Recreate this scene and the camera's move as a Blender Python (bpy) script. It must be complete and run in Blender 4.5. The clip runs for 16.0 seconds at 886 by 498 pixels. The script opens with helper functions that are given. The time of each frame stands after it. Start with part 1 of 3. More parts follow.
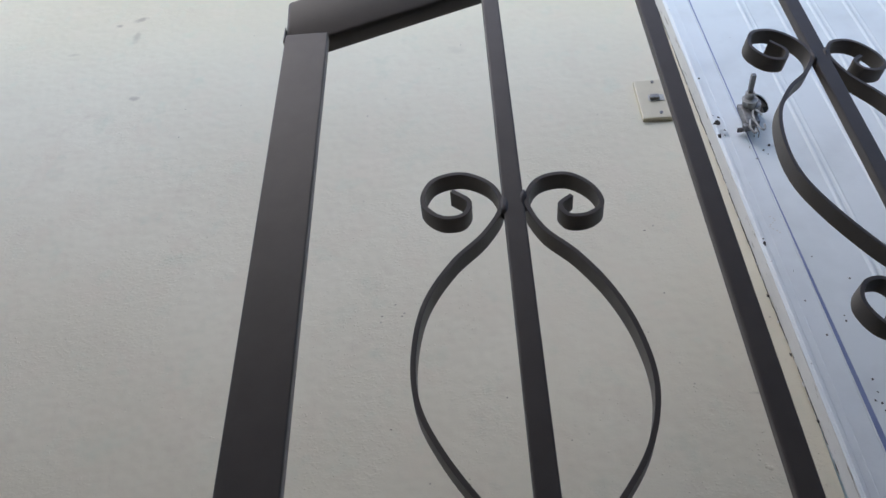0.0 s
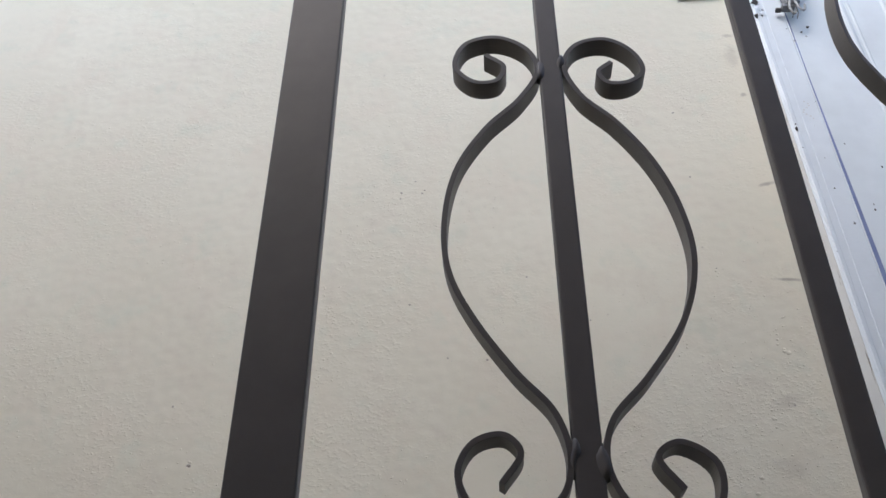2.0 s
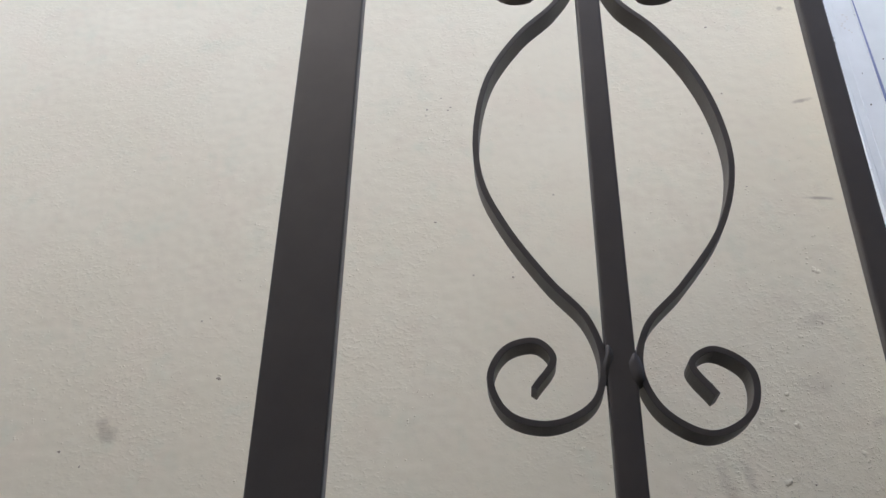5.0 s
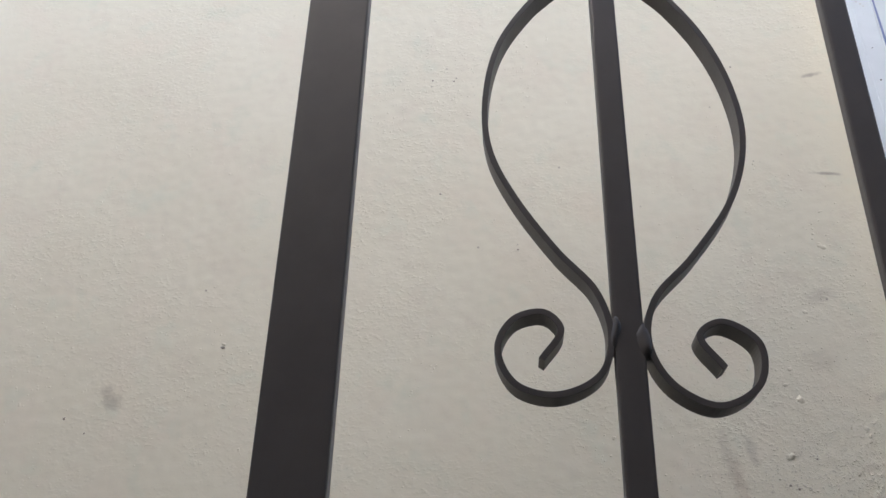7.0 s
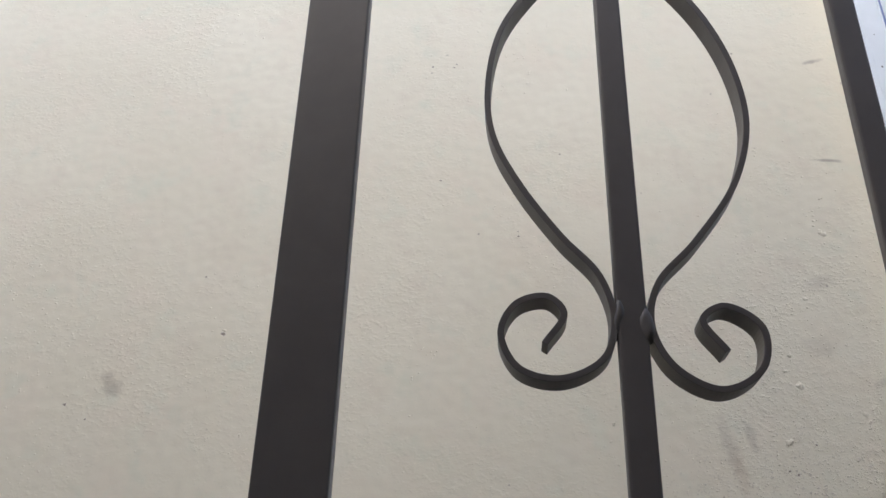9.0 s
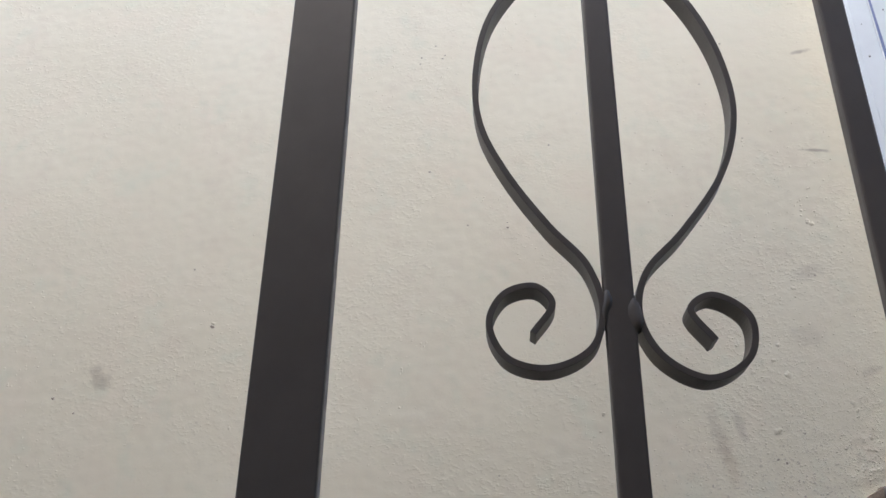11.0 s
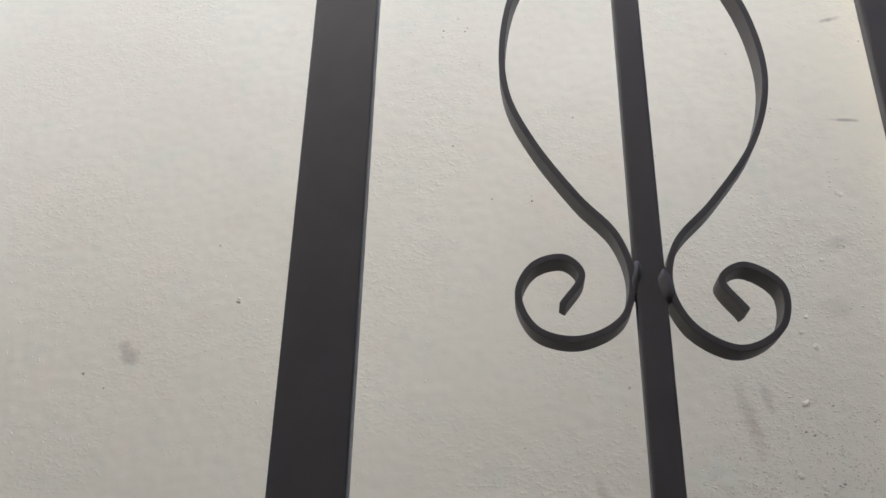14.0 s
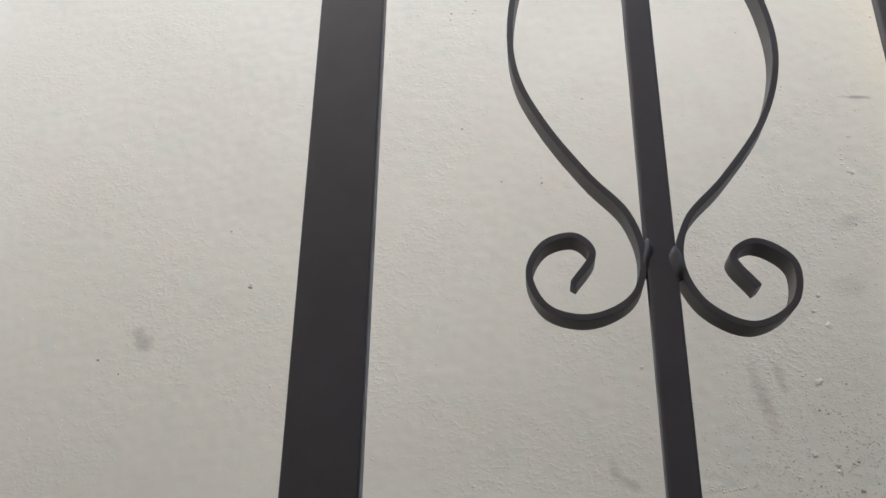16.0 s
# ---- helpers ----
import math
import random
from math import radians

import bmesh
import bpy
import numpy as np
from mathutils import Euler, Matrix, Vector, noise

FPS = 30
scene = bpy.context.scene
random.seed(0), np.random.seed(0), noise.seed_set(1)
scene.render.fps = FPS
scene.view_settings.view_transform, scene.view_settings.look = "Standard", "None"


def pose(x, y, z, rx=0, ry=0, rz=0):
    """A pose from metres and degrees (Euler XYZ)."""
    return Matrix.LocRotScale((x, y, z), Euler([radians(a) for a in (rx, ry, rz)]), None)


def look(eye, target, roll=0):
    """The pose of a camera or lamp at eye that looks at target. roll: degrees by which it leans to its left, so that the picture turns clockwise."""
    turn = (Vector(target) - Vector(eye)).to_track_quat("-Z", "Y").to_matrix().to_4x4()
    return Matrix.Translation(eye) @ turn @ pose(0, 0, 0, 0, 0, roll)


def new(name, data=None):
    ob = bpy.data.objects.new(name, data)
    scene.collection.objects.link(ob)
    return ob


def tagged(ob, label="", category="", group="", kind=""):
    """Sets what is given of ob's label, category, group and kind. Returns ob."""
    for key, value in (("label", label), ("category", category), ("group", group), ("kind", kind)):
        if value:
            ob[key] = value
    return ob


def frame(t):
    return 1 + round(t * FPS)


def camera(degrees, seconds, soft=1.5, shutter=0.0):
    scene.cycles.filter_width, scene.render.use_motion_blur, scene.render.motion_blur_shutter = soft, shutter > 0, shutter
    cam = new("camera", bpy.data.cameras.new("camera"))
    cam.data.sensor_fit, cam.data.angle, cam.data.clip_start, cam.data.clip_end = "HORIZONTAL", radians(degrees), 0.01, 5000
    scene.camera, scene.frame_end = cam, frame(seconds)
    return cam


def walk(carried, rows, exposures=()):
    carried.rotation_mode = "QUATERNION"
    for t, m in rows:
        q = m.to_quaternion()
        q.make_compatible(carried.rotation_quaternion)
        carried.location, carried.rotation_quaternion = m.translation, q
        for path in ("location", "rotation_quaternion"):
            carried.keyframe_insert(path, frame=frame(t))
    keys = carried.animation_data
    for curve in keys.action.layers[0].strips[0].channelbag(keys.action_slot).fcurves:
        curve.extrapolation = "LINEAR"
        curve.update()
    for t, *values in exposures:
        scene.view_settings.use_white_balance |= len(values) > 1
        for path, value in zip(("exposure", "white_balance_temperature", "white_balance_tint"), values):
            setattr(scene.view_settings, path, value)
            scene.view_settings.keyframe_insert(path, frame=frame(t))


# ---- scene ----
cam = camera(54.2, 16.0)
PATH = [
    (0, (-0.041, -0.587, 1.547), (-0.105, 0.904, 2.88), -2.2),
    (0.5, (-0.048, -0.576, 1.549), (-0.107, 0.949, 2.84), -1.9),
    (1, (-0.06, -0.565, 1.549), (-0.141, 1.027, 2.757), -0.4),
    (1.5, (-0.057, -0.562, 1.545), (-0.143, 1.058, 2.714), -0.2),
    (2, (-0.062, -0.559, 1.544), (-0.159, 1.085, 2.678), 0.0),
    (2.5, (-0.063, -0.556, 1.541), (-0.167, 1.1, 2.657), -0.0),
    (3, (-0.064, -0.555, 1.542), (-0.181, 1.116, 2.635), 0.5),
    (3.5, (-0.067, -0.552, 1.54), (-0.183, 1.13, 2.617), 1.1),
    (4, (-0.07, -0.551, 1.539), (-0.147, 1.14, 2.603), 1.0),
    (4.5, (-0.073, -0.551, 1.538), (-0.176, 1.164, 2.561), 1.1),
    (5, (-0.072, -0.547, 1.535), (-0.219, 1.184, 2.527), 1.0),
    (7.5, (-0.079, -0.544, 1.533), (-0.227, 1.218, 2.468), 1.7),
    (8, (-0.08, -0.544, 1.532), (-0.219, 1.22, 2.465), 1.5),
    (8.5, (-0.08, -0.544, 1.532), (-0.219, 1.223, 2.459), 1.4),
    (9, (-0.081, -0.542, 1.531), (-0.227, 1.23, 2.447), 1.6),
    (11.5, (-0.079, -0.54, 1.53), (-0.198, 1.243, 2.427), 0.8),
    (12, (-0.08, -0.541, 1.529), (-0.197, 1.246, 2.42), 0.7),
    (12.5, (-0.081, -0.54, 1.529), (-0.206, 1.251, 2.411), 0.8),
    (13, (-0.081, -0.539, 1.528), (-0.218, 1.259, 2.394), 1.2),
    (13.5, (-0.083, -0.538, 1.527), (-0.238, 1.263, 2.383), 1.4),
    (14, (-0.085, -0.538, 1.528), (-0.257, 1.263, 2.379), 1.2),
    (14.5, (-0.084, -0.538, 1.528), (-0.262, 1.267, 2.372), 1.1),
    (15, (-0.084, -0.538, 1.527), (-0.266, 1.269, 2.364), 1.0),
    (15.5, (-0.085, -0.538, 1.526), (-0.272, 1.271, 2.359), 0.9),
    (16, (-0.085, -0.537, 1.524), (-0.282, 1.276, 2.346), 0.8),
]
LIGHT = [(0.0, 0.90, 6360), (0.5, 1.02, 6480), (1.0, 1.20, 6590), (2.0, 1.47, 6620), (4.0, 1.58, 6660), (9.0, 1.78, 6740), (12.8, 1.83, 6740), (14.2, 1.84, 6590), (16.0, 1.85, 6570)]
walk(cam, [(t, look(eye, target, roll)) for t, eye, target, roll in PATH], [(t, stops, kelvin, 10) for t, stops, kelvin in LIGHT])

# ---- sky, sun and exposure ----
world = bpy.data.worlds.new("sky")
scene.world = world
world.use_nodes = True
wn, wl = world.node_tree.nodes, world.node_tree.links
sky = wn.new("ShaderNodeTexSky")
sky.sky_type = "NISHITA"
sky.sun_disc = False
sky.sun_elevation = radians(50)
sky.sun_rotation = radians(215)
sky.air_density, sky.dust_density, sky.ozone_density = 1.0, 1.5, 1.0
wl.new(sky.outputs["Color"], wn["Background"].inputs["Color"])
wn["Background"].inputs["Strength"].default_value = 0.15

sun = new("sun", bpy.data.lights.new("sun", "SUN"))
sun.data.energy, sun.data.angle, sun.data.color = 0.25, radians(40), (1.0, 0.98, 0.96)
sun.matrix_world = look((-0.9, -1.85, 4.5), (0.1, 0.5, 2.0))

# ---- helpers of this scene ----


def part(name, bm, material, parent=None, label="", smooth=False):
    """One mesh object from a bmesh, under its thing."""
    me = bpy.data.meshes.new(name)
    bm.normal_update()
    bm.to_mesh(me)
    bm.free()
    if smooth:
        for p in me.polygons:
            p.use_smooth = True
    me.materials.append(material)
    ob = new(name, me)
    if parent is not None:
        ob.parent = parent
    if label:
        ob["label"] = label
    return ob


def thing(name, label, category, group="", kind="", at=(0, 0, 0)):
    ob = new(name)
    ob.location = at
    ob.empty_display_size = 0.05
    return tagged(ob, label, category, group, kind)


def box(x0, x1, y0, y1, z0, z1, bevel=0.0, segments=2):
    bm = bmesh.new()
    bmesh.ops.create_cube(bm, size=1.0)
    for v in bm.verts:
        v.co = Vector((x0 + (v.co.x + 0.5) * (x1 - x0), y0 + (v.co.y + 0.5) * (y1 - y0), z0 + (v.co.z + 0.5) * (z1 - z0)))
    if bevel:
        bmesh.ops.bevel(bm, geom=bm.edges[:], offset=bevel, segments=segments, profile=0.6, affect="EDGES")
    return bm


def rod(a, b, r, sides=10, r2=None):
    """A round or many-sided bar from a to b."""
    a, b = Vector(a), Vector(b)
    bm = bmesh.new()
    m = Matrix.Translation((a + b) / 2) @ (b - a).to_track_quat("Z", "Y").to_matrix().to_4x4()
    bmesh.ops.create_cone(bm, cap_ends=True, segments=sides, radius1=r, radius2=r if r2 is None else r2, depth=(b - a).length, matrix=m)
    return bm


def tube(points, r, sides=6):
    """A bent wire through the points."""
    bm = bmesh.new()
    pts = [Vector(p) for p in points]
    rings = []
    for i, p in enumerate(pts):
        way = (pts[min(i + 1, len(pts) - 1)] - pts[max(i - 1, 0)]).normalized()
        q = way.to_track_quat("Z", "Y")
        rings.append([bm.verts.new(p + q @ Vector((r * math.cos(k * math.tau / sides), r * math.sin(k * math.tau / sides), 0))) for k in range(sides)])
    for u, w in zip(rings, rings[1:]):
        for k in range(sides):
            bm.faces.new((u[k], u[(k + 1) % sides], w[(k + 1) % sides], w[k]))
    bm.faces.new(rings[0][::-1])
    bm.faces.new(rings[-1])
    return bm


def spline(points, steps):
    """Points along a smooth curve through a few given ones (centripetal Catmull-Rom)."""
    p = [Vector(q) for q in points]
    p = [2 * p[0] - p[1]] + p + [2 * p[-1] - p[-2]]
    out = []
    for i in range(1, len(p) - 2):
        a, b, c, d = p[i - 1:i + 3]
        t0 = 0.0
        t1 = t0 + (b - a).length ** 0.5
        t2 = t1 + (c - b).length ** 0.5
        t3 = t2 + (d - c).length ** 0.5
        for k in range(steps):
            t = t1 + (t2 - t1) * k / steps
            a1 = a * ((t1 - t) / (t1 - t0)) + b * ((t - t0) / (t1 - t0))
            a2 = b * ((t2 - t) / (t2 - t1)) + c * ((t - t1) / (t2 - t1))
            a3 = c * ((t3 - t) / (t3 - t2)) + d * ((t - t2) / (t3 - t2))
            b1 = a1 * ((t2 - t) / (t2 - t0)) + a2 * ((t - t0) / (t2 - t0))
            b2 = a2 * ((t3 - t) / (t3 - t1)) + a3 * ((t - t1) / (t3 - t1))
            out.append(b1 * ((t2 - t) / (t2 - t1)) + b2 * ((t - t1) / (t2 - t1)))
    out.append(p[-2].copy())
    return out


# ---- materials ----


def material(name, color, rough, metal=0.0):
    m = bpy.data.materials.new(name)
    m.use_nodes = True
    b = m.node_tree.nodes["Principled BSDF"]
    b.inputs["Base Color"].default_value = (*color, 1)
    b.inputs["Roughness"].default_value = rough
    b.inputs["Metallic"].default_value = metal
    return m, m.node_tree.nodes, m.node_tree.links, b


def noise_node(n, l, coords, scale, detail=4.0, rough=0.55):
    t = n.new("ShaderNodeTexNoise")
    t.inputs["Scale"].default_value, t.inputs["Detail"].default_value, t.inputs["Roughness"].default_value = scale, detail, rough
    l.new(coords, t.inputs["Vector"])
    return t.outputs["Fac"]


def ramp(n, l, fac, lo, hi, c0=(0, 0, 0), c1=(1, 1, 1)):
    r = n.new("ShaderNodeValToRGB")
    r.color_ramp.elements[0].position, r.color_ramp.elements[1].position = lo, hi
    r.color_ramp.elements[0].color, r.color_ramp.elements[1].color = (*c0, 1), (*c1, 1)
    l.new(fac, r.inputs["Fac"])
    return r.outputs["Color"]


def mix(n, l, fac, a, b, kind="MIX"):
    m = n.new("ShaderNodeMix")
    m.data_type, m.blend_type = "RGBA", kind
    for value, socket in ((fac, m.inputs[0]), (a, m.inputs[6]), (b, m.inputs[7])):
        if isinstance(value, (int, float)):
            socket.default_value = value
        elif isinstance(value, tuple):
            socket.default_value = (*value, 1)
        else:
            l.new(value, socket)
    return m.outputs[2]


def bump(n, l, height, strength, distance, under=None):
    b = n.new("ShaderNodeBump")
    b.inputs["Strength"].default_value, b.inputs["Distance"].default_value = strength, distance
    l.new(height, b.inputs["Height"])
    if under is not None:
        l.new(under, b.inputs["Normal"])
    return b.outputs["Normal"]


def where(n):
    return n.new("ShaderNodeNewGeometry").outputs["Position"]


def blot(n, l, at, place, size, soft=0.8, ragged=0.45):
    """A smudge of its own shape on the wall: 1 in its middle, 0 outside."""
    m = n.new("ShaderNodeMapping")
    m.vector_type = "TEXTURE"
    m.inputs["Location"].default_value = place
    m.inputs["Rotation"].default_value = (0, radians(size[3]) if len(size) > 3 else 0, 0)
    m.inputs["Scale"].default_value = size[:3]
    l.new(at, m.inputs["Vector"])
    d = n.new("ShaderNodeVectorMath")
    d.operation = "LENGTH"
    l.new(m.outputs["Vector"], d.inputs[0])
    w = n.new("ShaderNodeMath")
    w.operation = "MULTIPLY_ADD"
    l.new(noise_node(n, l, at, 90, 3), w.inputs[0])
    w.inputs[1].default_value = ragged * 2
    l.new(d.outputs["Value"], w.inputs[2])
    r = n.new("ShaderNodeMapRange")
    r.interpolation_type = "SMOOTHSTEP"
    for name, value in (("From Min", 1.0 + ragged - soft), ("From Max", 1.0 + ragged), ("To Min", 1.0), ("To Max", 0.0)):
        r.inputs[name].default_value = value
    l.new(w.outputs["Value"], r.inputs["Value"])
    return r.outputs["Result"]


def stucco_material():
    m, n, l, b = material("painted_stucco", (0.62, 0.585, 0.52), 0.85)
    at = where(n)
    col = mix(n, l, ramp(n, l, noise_node(n, l, at, 2.2, 4), 0.35, 0.7), (0.715, 0.675, 0.545), (0.775, 0.74, 0.61))
    col = mix(n, l, ramp(n, l, noise_node(n, l, at, 14, 5, 0.65), 0.55, 0.8), col, (0.70, 0.645, 0.53))
    col = mix(n, l, ramp(n, l, noise_node(n, l, at, 420, 2), 0.66, 0.80), col, (0.63, 0.60, 0.52))
    col = mix(n, l, ramp(n, l, noise_node(n, l, at, 11, 3), 0.5, 0.72), col, (0.745, 0.69, 0.565))
    col = mix(n, l, ramp(n, l, noise_node(n, l, at, 17, 3, 0.6), 0.56, 0.75), col, (0.69, 0.685, 0.56))
    cells = n.new("ShaderNodeTexVoronoi")
    cells.inputs["Scale"].default_value = 26
    l.new(at, cells.inputs["Vector"])
    tint = n.new("ShaderNodeSeparateColor")
    l.new(cells.outputs["Color"], tint.inputs["Color"])
    pits = n.new("ShaderNodeMath")
    pits.operation = "MULTIPLY"
    l.new(ramp(n, l, cells.outputs["Distance"], 0.02, 0.055, (1, 1, 1), (0, 0, 0)), pits.inputs[0])
    l.new(ramp(n, l, tint.outputs[0], 0.72, 0.95), pits.inputs[1])
    col = mix(n, l, pits.outputs["Value"], col, (0.34, 0.30, 0.24))
    specks = n.new("ShaderNodeMath")
    specks.operation = "MULTIPLY"
    l.new(ramp(n, l, noise_node(n, l, at, 330, 3, 0.6), 0.60, 0.70), specks.inputs[0])
    l.new(blot(n, l, at, (0.25, 0.535, 1.72), (0.20, 0.4, 0.17), 0.9, 0.5), specks.inputs[1])
    col = mix(n, l, specks.outputs["Value"], col, (0.40, 0.36, 0.295))
    dark, grey, scrape = (0.24, 0.20, 0.155), (0.36, 0.32, 0.265), (0.54, 0.44, 0.33)
    for place, size, tone, amount in (
            ((-0.616, 0.535, 1.899), (0.015, 0.2, 0.012, -20), dark, 0.34),
            ((-0.606, 0.535, 1.883), (0.019, 0.2, 0.016, 10), dark, 0.38),
            ((0.386, 0.535, 2.403), (0.020, 0.2, 0.005, -12), grey, 0.70),
            ((0.379, 0.535, 2.224), (0.026, 0.2, 0.004, 5), grey, 0.75),
            ((0.191, 0.535, 1.808), (0.013, 0.2, 0.052, -12), grey, 0.30),
            ((0.200, 0.535, 1.778), (0.013, 0.2, 0.045, -9), scrape, 0.34),
            ((0.218, 0.535, 1.822), (0.009, 0.2, 0.028, -12), grey, 0.30),
            ((0.010, 0.535, 1.712), (0.009, 0.2, 0.022, -14), grey, 0.26),
            ((0.026, 0.535, 1.696), (0.026, 0.2, 0.009, 32), grey, 0.36),
            ((0.335, 0.535, 2.032), (0.032, 0.2, 0.014, -15), grey, 0.26),
            ((0.322, 0.535, 1.941), (0.036, 0.2, 0.020), grey, 0.20),
            ((0.390, 0.535, 1.893), (0.020, 0.2, 0.008, -20), grey, 0.26),
            ((0.384, 0.535, 2.690), (0.016, 0.2, 0.040), grey, 0.30),
            ((0.386, 0.535, 2.744), (0.014, 0.2, 0.006), grey, 0.45),
            ((0.386, 0.535, 2.597), (0.007, 0.2, 0.007), dark, 0.50),
            ((-0.784, 0.535, 3.342), (0.024, 0.2, 0.012, -25), grey, 0.60),
            ((-0.832, 0.535, 3.322), (0.012, 0.2, 0.009), grey, 0.65),
            ((-0.780, 0.535, 3.270), (0.012, 0.2, 0.030), grey, 0.40),
            ((-0.738, 0.535, 3.040), (0.016, 0.2, 0.010, 20), grey, 0.55),
            ((-0.915, 0.535, 3.218), (0.020, 0.2, 0.007), grey, 0.24),
            ((-0.043, 0.535, 3.130), (0.030, 0.2, 0.022), grey, 0.13)):
        f = blot(n, l, at, place, size)
        k = n.new("ShaderNodeMath")
        k.operation = "MULTIPLY"
        k.inputs[1].default_value = amount
        l.new(f, k.inputs[0])
        col = mix(n, l, k.outputs["Value"], col, tone)
    l.new(col, b.inputs["Base Color"])
    # brush-softened paint, then flat crumbs in drifts, then sand low beside the door
    soft = bump(n, l, noise_node(n, l, at, 55, 4, 0.6), 0.11, 0.0022)
    flat = n.new("ShaderNodeMapping")
    flat.inputs["Scale"].default_value = (150, 150, 205)
    l.new(at, flat.inputs["Vector"])
    drift = ramp(n, l, noise_node(n, l, at, 6.5, 4, 0.62), 0.40, 0.68)
    trowelled = n.new("ShaderNodeMath")
    trowelled.operation = "MULTIPLY_ADD"
    even = n.new("ShaderNodeMath")
    even.operation = "MAXIMUM"
    l.new(blot(n, l, at, (0.13, 0.535, 2.28), (0.19, 0.4, 0.36), 0.9, 0.3), even.inputs[0])
    l.new(blot(n, l, at, (-0.1, 0.535, 3.15), (1.6, 0.4, 0.62), 0.7, 0.3), even.inputs[1])
    l.new(even.outputs["Value"], trowelled.inputs[0])
    trowelled.inputs[1].default_value, trowelled.inputs[2].default_value = -0.8, 1.0
    calm = n.new("ShaderNodeMath")
    calm.operation = "MULTIPLY"
    l.new(drift, calm.inputs[0])
    l.new(trowelled.outputs["Value"], calm.inputs[1])
    crumbs = n.new("ShaderNodeMath")
    crumbs.operation = "MULTIPLY"
    l.new(ramp(n, l, noise_node(n, l, flat.outputs["Vector"], 1.0, 3, 0.55), 0.48, 0.80), crumbs.inputs[0])
    l.new(calm.outputs["Value"], crumbs.inputs[1])
    grit = bump(n, l, crumbs.outputs["Value"], 0.40, 0.0022, soft)
    sand = n.new("ShaderNodeMath")
    sand.operation = "MULTIPLY"
    l.new(ramp(n, l, noise_node(n, l, at, 330, 2, 0.5), 0.52, 0.72), sand.inputs[0])
    l.new(blot(n, l, at, (0.43, 0.535, 1.68), (0.34, 0.4, 0.38), 0.9, 0.4), sand.inputs[1])
    grit = bump(n, l, sand.outputs["Value"], 0.34, 0.0016, grit)
    l.new(bump(n, l, noise_node(n, l, at, 260, 3, 0.6), 0.06, 0.001, grit), b.inputs["Normal"])
    return m


def iron_material():
    m, n, l, b = material("black_painted_iron", (0.02, 0.02, 0.021), 0.5)
    b.inputs["Specular IOR Level"].default_value = 0.45
    at = where(n)
    # black paint lifted to charcoal: the haze of veiling glare is in this base
    col = mix(n, l, ramp(n, l, noise_node(n, l, at, 25, 5, 0.6), 0.4, 0.75), (0.107, 0.095, 0.087), (0.124, 0.110, 0.101))
    col = mix(n, l, ramp(n, l, noise_node(n, l, at, 380, 3), 0.68, 0.8), col, (0.06, 0.052, 0.045))
    l.new(col, b.inputs["Base Color"])
    l.new(ramp(n, l, noise_node(n, l, at, 60, 4), 0.3, 0.8, (0.44, 0.44, 0.44), (0.54, 0.54, 0.54)), b.inputs["Roughness"])
    l.new(bump(n, l, noise_node(n, l, at, 420, 3), 0.10, 0.0005), b.inputs["Normal"])
    return m


def white_paint(name, base, chips):
    m, n, l, b = material(name, base, 0.5)
    b.inputs["Specular IOR Level"].default_value = 0.35
    at = where(n)
    shade = tuple(c * 0.86 for c in base)
    col = mix(n, l, ramp(n, l, noise_node(n, l, at, 9, 5), 0.45, 0.8), base, shade)
    stretch = n.new("ShaderNodeMapping")
    stretch.inputs["Scale"].default_value = (160, 160, 22)
    l.new(at, stretch.inputs["Vector"])
    col = mix(n, l, ramp(n, l, noise_node(n, l, stretch.outputs["Vector"], 1.0, 4), chips, chips + 0.04), col, (0.30, 0.28, 0.25))
    l.new(col, b.inputs["Base Color"])
    fine = bump(n, l, noise_node(n, l, at, 180, 3), 0.15, 0.001)
    l.new(bump(n, l, noise_node(n, l, at, 30, 4), 0.3, 0.003, fine), b.inputs["Normal"])
    return m


def plain(name, base, dark, rough, scale, metal=0.0, relief=0.001):
    m, n, l, b = material(name, base, rough, metal)
    at = where(n)
    l.new(mix(n, l, ramp(n, l, noise_node(n, l, at, scale, 5), 0.35, 0.75), base, dark), b.inputs["Base Color"])
    l.new(bump(n, l, noise_node(n, l, at, scale * 8, 4), 0.3, relief), b.inputs["Normal"])
    return m


STUCCO = stucco_material()
IRON = iron_material()
FRAME_WHITE = white_paint("white_frame_paint", (0.815, 0.87, 0.905), 0.74)
EDGE_WHITE = white_paint("dirty_frame_paint", (0.72, 0.72, 0.70), 0.64)
DOOR_WHITE = white_paint("white_door_paint", (0.80, 0.86, 0.885), 0.77)
IVORY = plain("ivory_plastic", (0.62, 0.565, 0.42), (0.56, 0.505, 0.37), 0.3, 30)
STEEL = plain("grey_worn_steel", (0.26, 0.255, 0.25), (0.12, 0.115, 0.11), 0.4, 90, 0.7)
WIRE = plain("dark_wire", (0.08, 0.08, 0.08), (0.16, 0.15, 0.14), 0.5, 90, 0.5)
PALE = plain("pale_painted_metal", (0.54, 0.54, 0.52), (0.22, 0.215, 0.21), 0.5, 110, 0.1)
BLUE = plain("blue_strip", (0.20, 0.25, 0.45), (0.28, 0.34, 0.55), 0.5, 14)
PIT = plain("brown_pit", (0.30, 0.265, 0.215), (0.40, 0.36, 0.30), 0.9, 200)
HOLE = plain("dark_hollow", (0.03, 0.03, 0.03), (0.06, 0.055, 0.05), 0.9, 60)
# bare metal of the rail end, and the post's side sheen as colour
BARE_AND_SHEEN = plain("bare_edge_and_sheen", (0.30, 0.275, 0.265), (0.20, 0.18, 0.175), 0.55, 120, 0.1)
